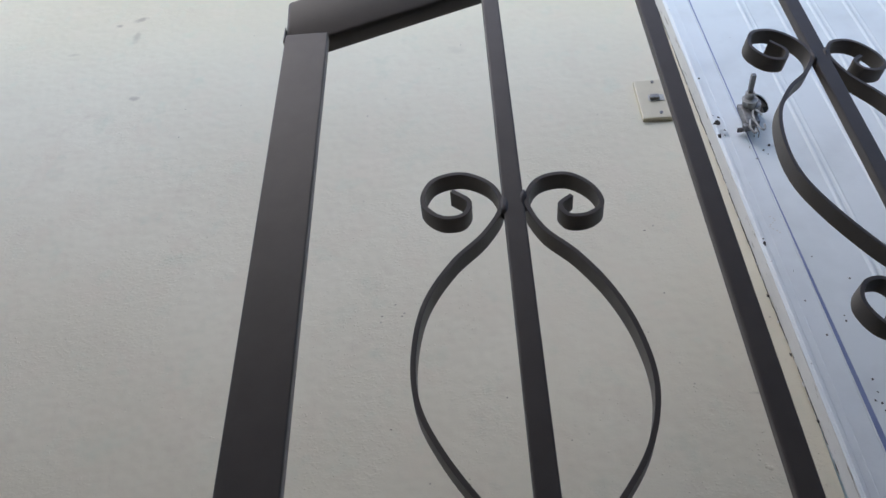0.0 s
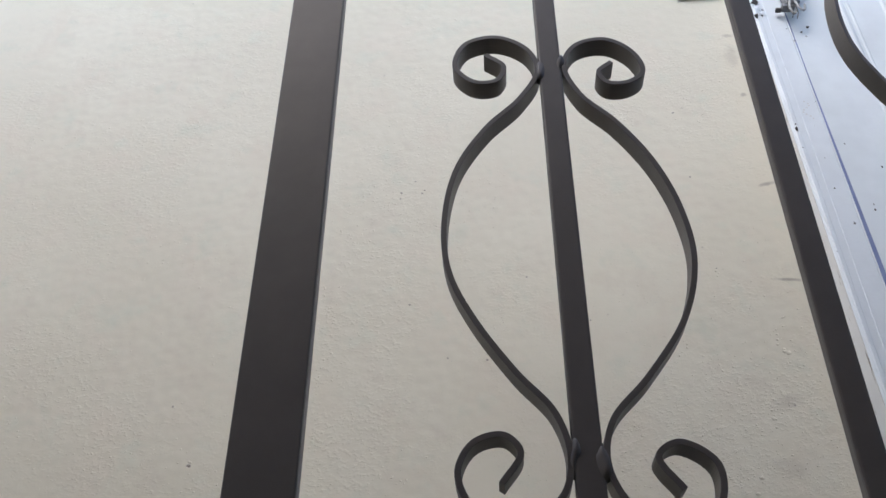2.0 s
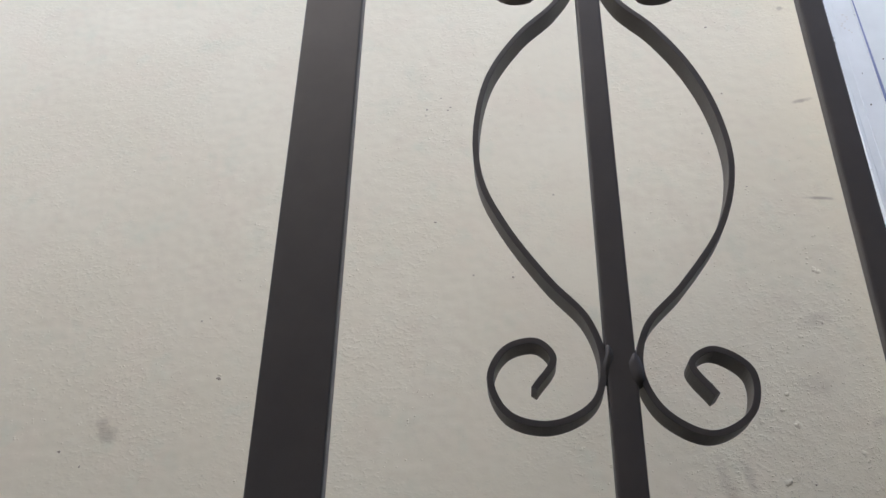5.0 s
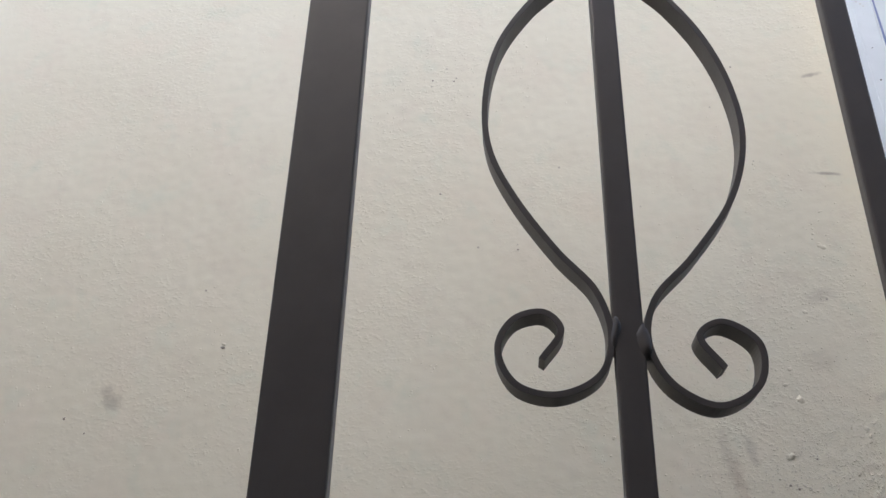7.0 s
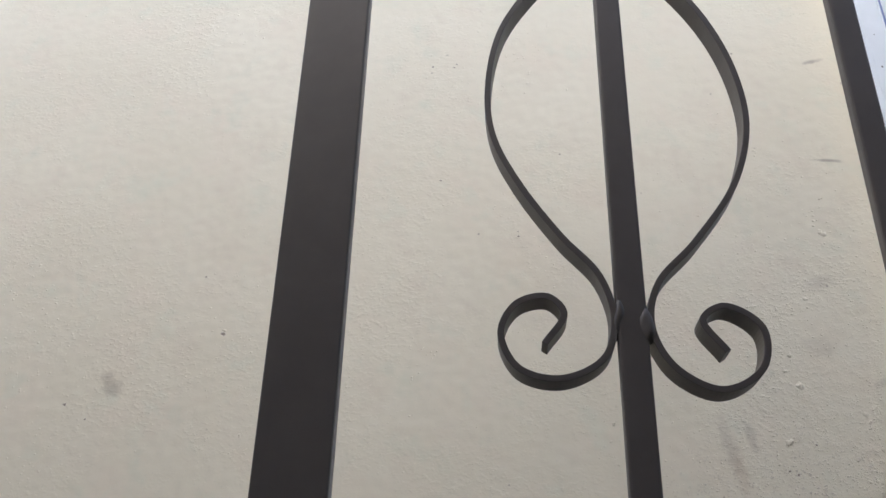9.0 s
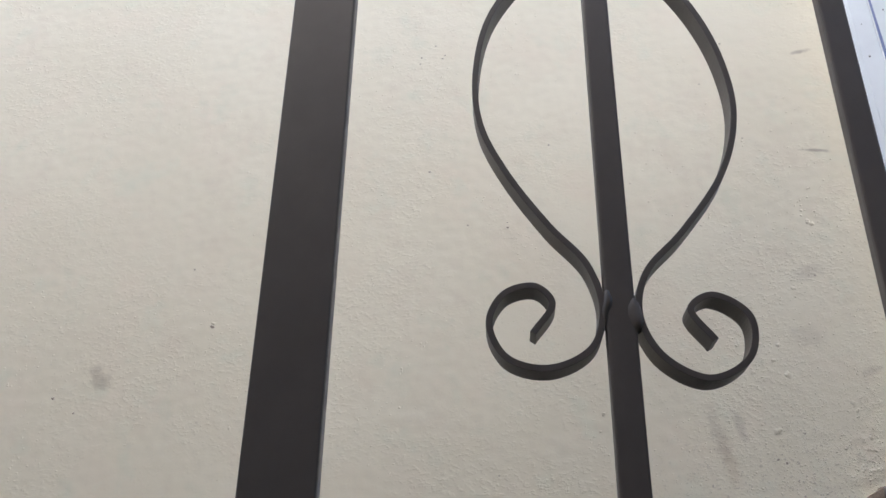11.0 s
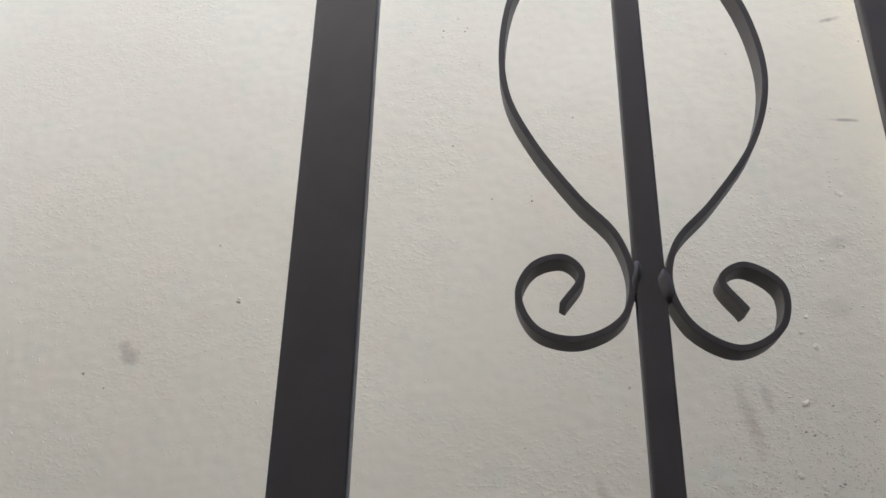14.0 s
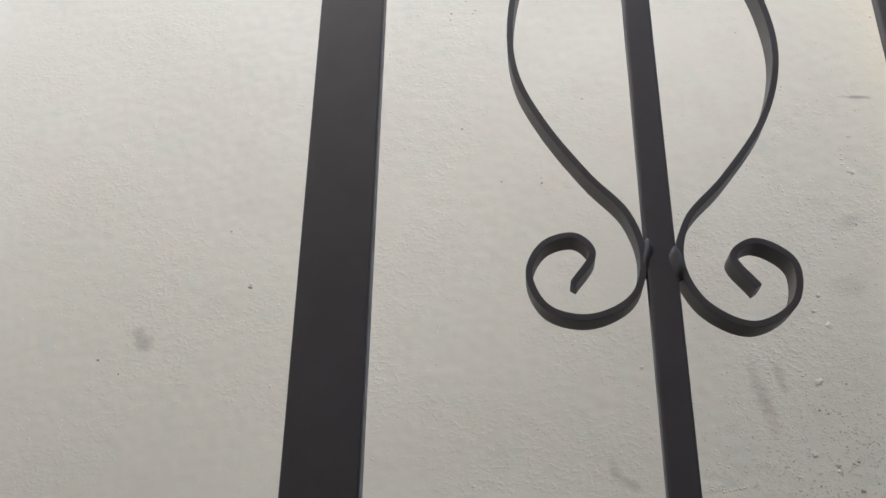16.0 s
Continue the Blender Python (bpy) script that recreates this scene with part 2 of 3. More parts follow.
CONCRETE = plain("concrete", (0.21, 0.18, 0.14), (0.16, 0.14, 0.11), 0.9, 4, 0, 0.004)
SHADE_WALL = plain("shade_wall_render", (0.125, 0.105, 0.08), (0.10, 0.085, 0.065), 0.9, 3, 0, 0.004)
DARK_FLOOR = plain("dark_floor", (0.045, 0.038, 0.032), (0.032, 0.027, 0.023), 0.85, 6, 0, 0.003)
PLASTER = plain("broken_plaster", (0.40, 0.33, 0.26), (0.20, 0.15, 0.12), 0.95, 70, 0, 0.003)
TILE = plain("white_tile_chip", (0.37, 0.33, 0.30), (0.31, 0.275, 0.25), 0.5, 40)

WALL_Y = 0.535      # face of the stucco wall
FLOOR_Z = 1.5       # landing on which railing and door stand

# ---- setting ----
tagged(part("ground", box(-60, 60, -60, 60, -0.2, 0.0), CONCRETE), "grey concrete ground of the yard below the landing", "ground", kind="structure")
tagged(part("landing_floor", box(-0.9, 2.6, -0.05, WALL_Y - 0.002, 0.002, FLOOR_Z, 0.006), DARK_FLOOR), "raised dark concrete landing along the stucco wall", "landing", kind="structure")
# added wall, out of view: cuts the low sky so the stucco darkens downwards
tagged(part("unseen_shade_wall", box(-6.0, 6.0, -1.15, -0.95, 0.002, 3.30), SHADE_WALL), "unseen plain wall added opposite to shade the lower stucco", "wall", kind="structure")


def relief(x, z):
    """Height of the plaster, in metres."""
    rough = 0.5 + 0.5 * noise.noise((x * 1.7, 3.0, z * 1.7))
    corner = max(0.0, min(1.0, (x + 0.1) * 1.2)) * max(0.0, min(1.0, (2.25 - z) * 1.6))
    h = 0.0002 * noise.noise((x * 7, 0.3, z * 8)) + 0.00012 * noise.noise((x * 28, 5.1, z * 34))
    crumbly = math.exp(-((x - 0.40) / 0.05) ** 2 - ((z - 1.77) / 0.06) ** 2)
    h += (0.0003 + 0.0004 * rough + 0.0008 * corner + 0.0012 * crumbly) * noise.noise((x * 85, 1.7, z * 105))
    return h


def stucco_wall():
    x0, x1, z0, z1, step = -1.15, 0.437, 1.46, 3.60, 0.005
    nx, nz = int((x1 - x0) / step), int((z1 - z0) / step)
    verts, faces = [], []
    for j in range(nz + 1):
        z = z0 + (z1 - z0) * j / nz
        for i in range(nx + 1):
            x = x0 + (x1 - x0) * i / nx
            verts.append((x, WALL_Y - relief(x, z), z))
    for j in range(nz):
        for i in range(nx):
            a = j * (nx + 1) + i
            faces.append((a, a + 1, a + nx + 2, a + nx + 1))
    me = bpy.data.meshes.new("plaster_face")
    me.from_pydata(verts, [], faces)
    for p in me.polygons:
        p.use_smooth = True
    me.materials.append(STUCCO)
    wall = thing("wall_stucco", "cream painted rough stucco wall with smudges", "wall", kind="structure", at=(0, 0, 0))
    face = new("plaster_face", me)
    face.parent = wall
    b = WALL_Y + 0.22
    part("wall_core", box(-1.15, 0.437, WALL_Y + 0.006, b, 1.46, 3.60), STUCCO, wall)
    part("wall_side", box(-7.0, -1.15, WALL_Y, b, 0.0, 4.4), STUCCO, wall)
    part("wall_base", box(-1.15, 7.0, WALL_Y, b, 0.0, 1.46), STUCCO, wall)
    part("wall_top", box(-1.15, 7.0, WALL_Y, b, 3.67, 4.4), STUCCO, wall)
    part("wall_upper", box(-1.15, 0.437, WALL_Y, b, 3.60, 3.67), STUCCO, wall)
    part("wall_far_side", box(1.50, 7.0, WALL_Y, b, 1.46, 3.67), STUCCO, wall)
    return wall


WALL = stucco_wall()


def grit_mesh(seed, count, pick, tall_by=1.0):
    """Small flattened lumps of sand and paint, joined."""
    rnd = random.Random(seed)
    verts, faces = [], []
    for _ in range(count):
        x, z, r = pick(rnd)
        y = WALL_Y - relief(x, z)
        base = len(verts)
        ring = 7
        turn = rnd.random() * 6.3
        wide, tall = r * rnd.uniform(0.8, 1.3), r * rnd.uniform(0.7, 1.2)
        for k in range(ring):
            a = turn + k * math.tau / ring
            j = rnd.uniform(0.6, 1.4)
            verts.append((x + wide * j * math.cos(a), y + 0.0006, z + tall * j * math.sin(a)))
        for k in range(ring):
            a = turn + k * math.tau / ring
            j = rnd.uniform(0.3, 0.75)
            verts.append((x + wide * j * math.cos(a), y - tall_by * r * rnd.uniform(0.25, 0.42), z + tall * j * math.sin(a)))
        verts.append((x, y - tall_by * r * rnd.uniform(0.35, 0.55), z))
        top = base + 2 * ring
        for k in range(ring):
            q = (k + 1) % ring
            faces.append((base + k, base + q, base + ring + q, base + ring + k))
            faces.append((base + ring + k, base + ring + q, top))
    me = bpy.data.meshes.new("plaster_grit")
    me.from_pydata(verts, [], faces)
    for p in me.polygons:
        p.use_smooth = True
    me.materials.append(STUCCO)
    ob = new("plaster_grit", me)
    ob.parent = WALL
    tagged(ob, kind="stuff")
    return ob


def smooth_patch(x, z):
    """Where the plaster was trowelled smooth."""
    return ((x - 0.13) / 0.17) ** 2 + ((z - 2.28) / 0.32) ** 2 < 1


def anywhere(rnd):
    while True:
        x, z = rnd.uniform(-1.1, 0.42), rnd.uniform(1.55, 3.1)
        if not smooth_patch(x, z) or rnd.random() < 0.15:
            return x, z, rnd.choice((0.0008, 0.001, 0.0012, 0.0016))


def patches(rnd):
    while True:
        x, z = rnd.uniform(-1.1, 0.42), rnd.uniform(1.55, 2.75)
        if not smooth_patch(x, z) and noise.noise((x * 4.5, 8.0, z * 6.5)) + 0.5 * noise.noise((x * 17, 2.0, z * 21)) > 0.10 + 0.25 * max(0.0, z - 2.35):
            return x, z, rnd.choice((0.0008, 0.0009, 0.0011, 0.0013, 0.0015, 0.0019))


def corner_grit(rnd):
    while True:
        x, z = rnd.uniform(0.03, 0.43), rnd.uniform(1.58, 2.35)
        if rnd.random() < (0.12 + (x - 0.03) * 1.6) * (2.4 - z) * (0.75 + noise.noise((x * 22, 6.0, z * 22))):
            return x, z, rnd.choice((0.0006, 0.0007, 0.0008, 0.001, 0.0012, 0.0015, 0.0019))


def crumbling(rnd):
    while True:
        x, z = rnd.gauss(0.400, 0.030), rnd.gauss(1.768, 0.020)
        if x < 0.43 and z > 1.752 - (x - 0.37) * 0.4:
            return x, z, rnd.choice((0.0009, 0.0012, 0.0015, 0.0019, 0.0024))


grit_mesh(3, 500, anywhere, 0.7)
grit_mesh(4, 4200, patches, 0.65)
grit_mesh(5, 2300, corner_grit, 0.8)
grit_mesh(6, 300, crumbling, 0.8)
LUMPS = ((-0.466, 1.9665, 0.0042), (0.263, 1.817, 0.0068), (0.348, 2.108, 0.0062), (0.287, 1.889, 0.0070), (0.243, 1.729, 0.0062), (0.372, 1.808, 0.0055),
         (0.269, 1.716, 0.0050), (0.270, 1.708, 0.0044), (0.051, 1.839, 0.0034), (0.279, 1.928, 0.0040), (0.271, 1.907, 0.0042), (0.360, 1.851, 0.0055),
         (0.363, 1.842, 0.0040), (0.223, 1.702, 0.0036), (0.277, 2.243, 0.0030), (-0.425, 1.821, 0.0036), (-0.160, 1.693, 0.0040), (-0.424, 1.934, 0.0024))
for sx, sz, sr in LUMPS:
    def near(rnd):
        return sx + rnd.gauss(0, sr * 0.18), sz + rnd.gauss(0, sr * 0.18), sr * rnd.uniform(0.45, 0.78)
    grit_mesh(int(sz * 1000), 4, near, 0.75).name = "plaster_lump"

rows_of_lumps = [(0.341 + 0.001 * k, 2.118 + 0.008 * k, 0.0026) for k in range(4)] + [(0.134 + 0.004 * k, 1.6855 + 0.0008 * k, 0.0022) for k in range(8)]
for lx, lz, lr in rows_of_lumps + [(0.352, 2.105, 0.005), (0.312, 2.02, 0.003), (0.313, 2.008, 0.0035), (0.313, 1.996, 0.003)]:
    grit_mesh(int(lz * 2000 + lx * 900), 2, lambda rnd: (lx + rnd.gauss(0, 0.0006), lz, lr * rnd.uniform(0.7, 1.0)), 0.7).name = "plaster_lump"

# ---- white door with its frame ----
LEAN = pose(0.4850, 0.49, 2.65, 0, -1.36, 0) @ pose(-0.4815, -0.49, -2.65)


def lean_part(name, bm, mat, parent, label="", smooth=False):
    bm.transform(LEAN)
    return part(name, bm, mat, parent, label, smooth)


def jagged(x, z0, z1, y, wide, seed):
    """A ragged narrow sliver, upright."""
    rnd = random.Random(seed)
    bm = bmesh.new()
    rows, z = [], z0
    while z < z1:
        c = x + 0.004 * noise.noise((z * 6, seed, 0)) + 0.0016 * noise.noise((z * 45, seed, 0))
        w = max(0.00015, wide * (0.35 + 0.9 * noise.noise((z * 16, seed, 4))) * rnd.uniform(0.6, 1.3))
        rows.append([bm.verts.new((c + o * w, y + d, z)) for o, d in ((-1, 0.0015), (0, 0.0), (1, 0.0015))])
        z += rnd.uniform(0.004, 0.009)
    for a, b in zip(rows, rows[1:]):
        for k in (0, 1):
            bm.faces.new((a[k], a[k + 1], b[k + 1], b[k]))
    return bm


def flake(x, y, z, r, seed, tall=1.3):
    """A small ragged chip."""
    rnd = random.Random(seed)
    bm = bmesh.new()
    ring = []
    for k in range(9):
        a = k * math.tau / 9
        q = r * rnd.uniform(0.55, 1.25)
        ring.append(bm.verts.new((x + q * math.cos(a), y, z + tall * q * math.sin(a))))
    top = bm.verts.new((x, y - 0.0006, z))
    for k in range(9):
        bm.faces.new((ring[k], ring[(k + 1) % 9], top))
    return bm


door_frame = thing("door_frame", "white painted door frame with cracked and chipped edge", "door frame", kind="structure")
Z0, Z1 = FLOOR_Z + 0.03, 3.62
bm = box(0.4235, 0.4760, 0.4935, 0.5345, Z0, Z1, 0.0045, 4)
lean_part("jamb", bm, FRAME_WHITE, door_frame)
lean_part("bead", box(0.4262, 0.4330, 0.4912, 0.4945, Z0, Z1, 0.0016, 3), FRAME_WHITE, door_frame)
lean_part("groove_lip", box(0.4445, 0.4460, 0.4926, 0.4940, Z0, Z1, 0.0006, 2), FRAME_WHITE, door_frame)
lean_part("jamb_back", box(0.4430, 0.4760, 0.5347, 0.60, Z0, Z1), FRAME_WHITE, door_frame)
for z0, z1, w0, w1 in ((Z0, 2.60, 0.0166, 0.0028), (2.60, Z1, 0.0028, 0.0042)):
    bm = box(0.0, 1.0, 0.4950, 0.515, z0, z1)
    for v in bm.verts:
        v.co.x = 0.4763 + v.co.x * (w0 if v.co.z < (z0 + z1) / 2 else w1)
    lean_part("gap_strip", bm, BLUE, door_frame, "blue-tinted strip in the gap beside the door")
# sliver added to draw the bright highlight down the jamb's edge
lean_part("gap_highlight_lip", box(0.4752, 0.4764, 0.4928, 0.4960, Z0, Z1, 0.0004, 2), FRAME_WHITE, door_frame)
lean_part("jamb_side", box(0.4226, 0.4236, 0.4985, 0.5340, Z0, Z1), EDGE_WHITE, door_frame, "dirty white side of the jamb")
# unseen block added behind the gap to keep sky light out
lean_part("gap_light_block", box(0.4797, 0.500, 0.516, 0.56, Z0, Z1), FRAME_WHITE, door_frame)
lean_part("head", box(0.4465, 1.52, 0.490, 0.60, Z1, Z1 + 0.05, 0.003), FRAME_WHITE, door_frame)
lean_part("far_jamb", box(1.47, 1.52, 0.490, 0.60, Z0, Z1, 0.003), FRAME_WHITE, door_frame)
lean_part("paint_crack", jagged(0.4222, 1.6, 3.4, 0.5318, 0.0015, 3), HOLE, door_frame, "dark crack beside the frame")
rnd = random.Random(12)
for k in range(12):
    z = rnd.uniform(1.75, 3.2)
    x, y = ((0.4275, 0.4908), (0.4380, 0.4930), (0.4550, 0.4930), (0.4730, 0.4930))[k % 4]
    lean_part("paint_chip", flake(x + rnd.uniform(-0.003, 0.002), y, z, rnd.choice((0.0005, 0.0007, 0.0009, 0.0012)), k, rnd.uniform(1.0, 2.2)), HOLE, door_frame)
for k in range(16):
    z = 2.16 + 0.040 * k + rnd.uniform(-0.012, 0.012)
    lean_part("loose_paint", flake(0.4215 + rnd.uniform(-0.003, 0.001), 0.5312, z, rnd.choice((0.0012, 0.0018, 0.0024)), 300 + k, rnd.uniform(1.2, 2.4)), EDGE_WHITE if k % 3 else HOLE, door_frame)
# scuffs and chips on the frame's face
for x, z, r, tall in ((0.428, 2.913, 0.0020, 1.3), (0.4365, 2.486, 0.0016, 1.2), (0.436, 2.475, 0.0030, 1.9), (0.476, 2.289, 0.0016, 1.5), (0.478, 2.675, 0.0022, 0.8)):
    part("paint_chip", flake(x, 0.4905, z, r, int(z * 800), tall), HOLE, door_frame)
for k in range(9):
    a = k * 0.75
    part("scuff", flake(0.4615 + 0.006 * math.sin(a * 1.3), 0.4930, 2.536 - 0.0046 * k, 0.0019, 500 + k, 0.7), EDGE_WHITE, door_frame)

PITS = ((-0.193, 2.410, 0.0020), (-0.160, 2.408, 0.0018), (-0.156, 2.414, 0.0014), (-0.171, 2.433, 0.0014), (-0.064, 2.106, 0.0018), (-0.064, 2.114, 0.0012),
        (-0.176, 2.200, 0.0019), (-0.4662, 1.9605, 0.0032), (-0.667, 1.861, 0.0024), (-0.635, 1.841, 0.0018), (0.257, 1.781, 0.0020), (0.267, 1.777, 0.0022),
        (0.294, 1.813, 0.0018), (0.291, 1.686, 0.0034), (0.292, 1.719, 0.0026), (0.286, 1.717, 0.0018), (0.086, 2.165, 0.0014), (0.279, 2.247, 0.0014), (0.262, 2.561, 0.0022), (0.278, 2.571, 0.0013), (-0.033, 3.146, 0.0018))
for px, pz, pr in PITS:
    part("pit", flake(px, WALL_Y - relief(px, pz) - 0.0012, pz, pr, int(pz * 977), 0.75), PIT, WALL)

# torn strike hole in the frame
for x, z, r, tall in ((0.4315, 2.778, 0.0086, 0.9), (0.4365, 2.793, 0.0030, 0.9), (0.4270, 2.742, 0.0034, 2.4), (0.4395, 2.754, 0.0020, 1.8), (0.4275, 2.800, 0.0012, 1.0)):
    part("strike_hole", flake(x, 0.4902, z, r, int(z * 700), tall), HOLE, door_frame, "dark torn hole for the lock")
for x, z, r in ((0.4340, 2.764, 0.0060), (0.4385, 2.750, 0.0048), (0.4300, 2.755, 0.0040)):
    part("torn_paint", flake(x, 0.4896, z, r, int(z * 610), 0.9), FRAME_WHITE, door_frame)


def holed_sheet(x0, x1, z0, z1, cx, cz, rx, rz, y0, y1):
    """A plate with an oval hole through it."""
    bm = bmesh.new()
    angles = sorted([k * math.tau / 28 for k in range(28)] + [math.atan2(z - cz, x - cx) % math.tau for x in (x0, x1) for z in (z0, z1)])
    loops = []
    for y in (y0, y1):
        inner, outer = [], []
        for a in angles:
            c, s = math.cos(a), math.sin(a)
            inner.append(bm.verts.new((cx + rx * c, y, cz + rz * s)))
            reach = min(((x1 if c > 0 else x0) - cx) / c if abs(c) > 1e-9 else 1e9, ((z1 if s > 0 else z0) - cz) / s if abs(s) > 1e-9 else 1e9)
            outer.append(bm.verts.new((cx + reach * c, y, cz + reach * s)))
        loops += [inner, outer]
    n = len(angles)
    for k in range(n):
        q = (k + 1) % n
        bm.faces.new((loops[0][k], loops[0][q], loops[1][q], loops[1][k]))
        bm.faces.new((loops[2][k], loops[3][k], loops[3][q], loops[2][q]))
        bm.faces.new((loops[0][k], loops[2][k], loops[2][q], loops[0][q]))
    bmesh.ops.recalc_face_normals(bm, faces=bm.faces[:])
    return bm


def rib(x, w, y, proud, z0, z1):
    """A pressed ridge with sloping sides."""
    bm = bmesh.new()
    rows = []
    for z in (z0, z1):
        rows.append([bm.verts.new((x + u * w, y - v * proud, z)) for u, v in
                     ((-1.0, -0.3), (-0.8, 0.10), (-0.55, 0.55), (-0.35, 0.90), (-0.18, 1.0), (0.18, 1.0), (0.35, 0.90), (0.55, 0.55), (0.8, 0.10), (1.0, -0.3))])
    for k in range(9):
        bm.faces.new((rows[0][k], rows[0][k + 1], rows[1][k + 1], rows[1][k]))
    return bm


def door():
    leaf = thing("door", "white ribbed sheet metal door, closed, paint chipped, its lock torn out", "door", kind="structure")
    y0, y1, x0, x1 = 0.4960, 0.4990, 0.4790, 1.466
    hx0, hx1, hz0, hz1 = 0.4990, 0.5520, 2.785, 2.872
    lean_part("skin", box(x0, hx0, y0, y1, Z0, Z1 - 0.004), DOOR_WHITE, leaf)
    lean_part("skin", box(hx1, x1, y0, y1, Z0, Z1 - 0.004), DOOR_WHITE, leaf)
    lean_part("skin", box(hx0, hx1, y0, y1, Z0, hz0), DOOR_WHITE, leaf)
    lean_part("skin", box(hx0, hx1, y0, y1, hz1, Z1 - 0.004), DOOR_WHITE, leaf)
    lean_part("skin", holed_sheet(hx0, hx1, hz0, hz1, 0.5245, 2.831, 0.0160, 0.0290, y0, y1), DOOR_WHITE, leaf)
    lean_part("folded_edge", box(0.4856, 0.4886, y1, 0.512, Z0, Z1 - 0.004), DOOR_WHITE, leaf)
    # black blocks stand in for shade in the hole, leaving one bright sliver
    lean_part("hole_shade_block", box(0.4985, 0.556, 0.5062, 0.54, 2.832, 2.90), HOLE, leaf, "black block put in for the shade behind the torn lock")
    lean_part("hole_shade_block", box(0.5005, 0.532, 0.5062, 0.54, 2.775, 2.8315), HOLE, leaf, "black block put in for the shade behind the torn lock")
    for k in range(12):
        x = 0.579 + 0.0722 * k
        lean_part("rib", rib(x, 0.0058, y0, 0.0020, Z0, Z1 - 0.006), DOOR_WHITE, leaf, smooth=True)
        lean_part("crease", rib(x + 0.0125, 0.0030, y0, 0.0009, Z0, Z1 - 0.006), DOOR_WHITE, leaf, smooth=True)
    chance = random.Random(31)
    for k in range(9):
        lean_part("paint_chip", flake(chance.uniform(0.487, 0.60), y0 - 0.0005, chance.uniform(1.9, 3.1), chance.choice((0.0008, 0.0011, 0.0016)), 200 + k), HOLE, leaf)
    for px, pz, pr in ((0.507, 2.712, 0.0042), (0.494, 2.701, 0.0026), (0.499, 2.690, 0.0018), (0.503, 2.315, 0.0022), (0.504, 2.325, 0.0016), (0.503, 2.211, 0.0024), (0.502, 2.190, 0.0018), (0.501, 2.172, 0.0024), (0.501, 2.160, 0.0016), (0.495, 2.445, 0.0014)):
        lean_part("paint_chip", flake(px, y0 - 0.0008, pz, pr * 0.7, int(pz * 1000), 1.4), HOLE, leaf)
    return leaf


door()

# ---- railing ----
rail_thing = thing("railing", "black painted wrought iron stair railing with scroll panels", "railing", at=(0, 0, 0))

part("post", box(-0.2440, -0.1935, 0.0, 0.012, FLOOR_Z, 2.43, 0.0012), IRON, rail_thing)


# the post's strip paints a grazing reflection; the rail end is chipped bare
part("worn_or_sheen_edge", box(-0.1937, -0.1930, 0.0012, 0.0108, FLOOR_Z + 0.02, 2.425), BARE_AND_SHEEN, rail_thing, "grey strip painted for the sheen on the post's side")
part("worn_or_sheen_edge", box(-0.2478, -0.2464, 0.004, 0.012, 2.424, 2.452, 0.0005), BARE_AND_SHEEN, rail_thing, "bare grey end of the handrail")


def sloped_rail(x0, z0, x1, z1, y0, y1, height):
    bm = box(0, 1, y0, y1, 0, height)
    for v in bm.verts:
        s = v.co.x
        if v.co.z < height / 2 and v.co.y < (y0 + y1) / 2:
            v.co.y += 0.017
        v.co.x, v.co.z = x0 + s * (x1 - x0), z0 + s * (z1 - z0) + v.co.z
    bmesh.ops.bevel(bm, geom=bm.edges[:], offset=0.005, segments=3, profile=0.5, affect="EDGES")
    return bm


part("handrail", sloped_rail(-0.247, 2.4178, 0.30, 2.6498, -0.003, 0.037, 0.080), IRON, rail_thing, smooth=True)
part("handrail", sloped_rail(0.2995, 2.6498, 1.2, 3.2083, -0.003, 0.037, 0.080), IRON, rail_thing, smooth=True)


def bar(x, top):
    return box(x - 0.0097, x + 0.0106, 0.0, 0.010, FLOOR_Z, top, 0.002)


part("picket", bar(0.002, 2.53), IRON, rail_thing)
part("picket", bar(0.1862, 2.60), IRON, rail_thing)

# the two straps of a scroll panel, each from the tip of the upper curl round the belly to the tip of the lower curl (x, z from the bar's middle)
SCROLL_A = ((0.056, 2.1305), (0.0438, 2.119), (0.0500, 2.1055), (0.068, 2.1045), (0.0828, 2.117), (0.0765, 2.1422), (0.054, 2.1605), (0.026, 2.1548), (0.0131, 2.129),
            (0.0245, 2.092), (0.052, 2.058), (0.0765, 2.015), (0.092, 1.966), (0.0957, 1.914), (0.081, 1.863), (0.048, 1.8155), (0.0195, 1.783), (0.0131, 1.752),
            (0.026, 1.7235), (0.055, 1.7087), (0.0815, 1.7235), (0.0848, 1.7515), (0.0618, 1.7668), (0.0468, 1.757), (0.0605, 1.7345))
SCROLL_B = ((-0.0577, 2.1470), (-0.0415, 2.1305), (-0.0485, 2.1135), (-0.0685, 2.1125), (-0.0858, 2.133), (-0.0762, 2.1620), (-0.0475, 2.1698), (-0.0200, 2.1525), (-0.0113, 2.124),
            (-0.029, 2.0895), (-0.059, 2.057), (-0.086, 2.010), (-0.0963, 1.952), (-0.0923, 1.908), (-0.0745, 1.867), (-0.0445, 1.821), (-0.0195, 1.790), (-0.0113, 1.757),
            (-0.0195, 1.7300), (-0.048, 1.7160), (-0.0760, 1.7235), (-0.0873, 1.7485), (-0.0765, 1.7695), (-0.0555, 1.7745), (-0.0445, 1.762), (-0.0580, 1.7405))


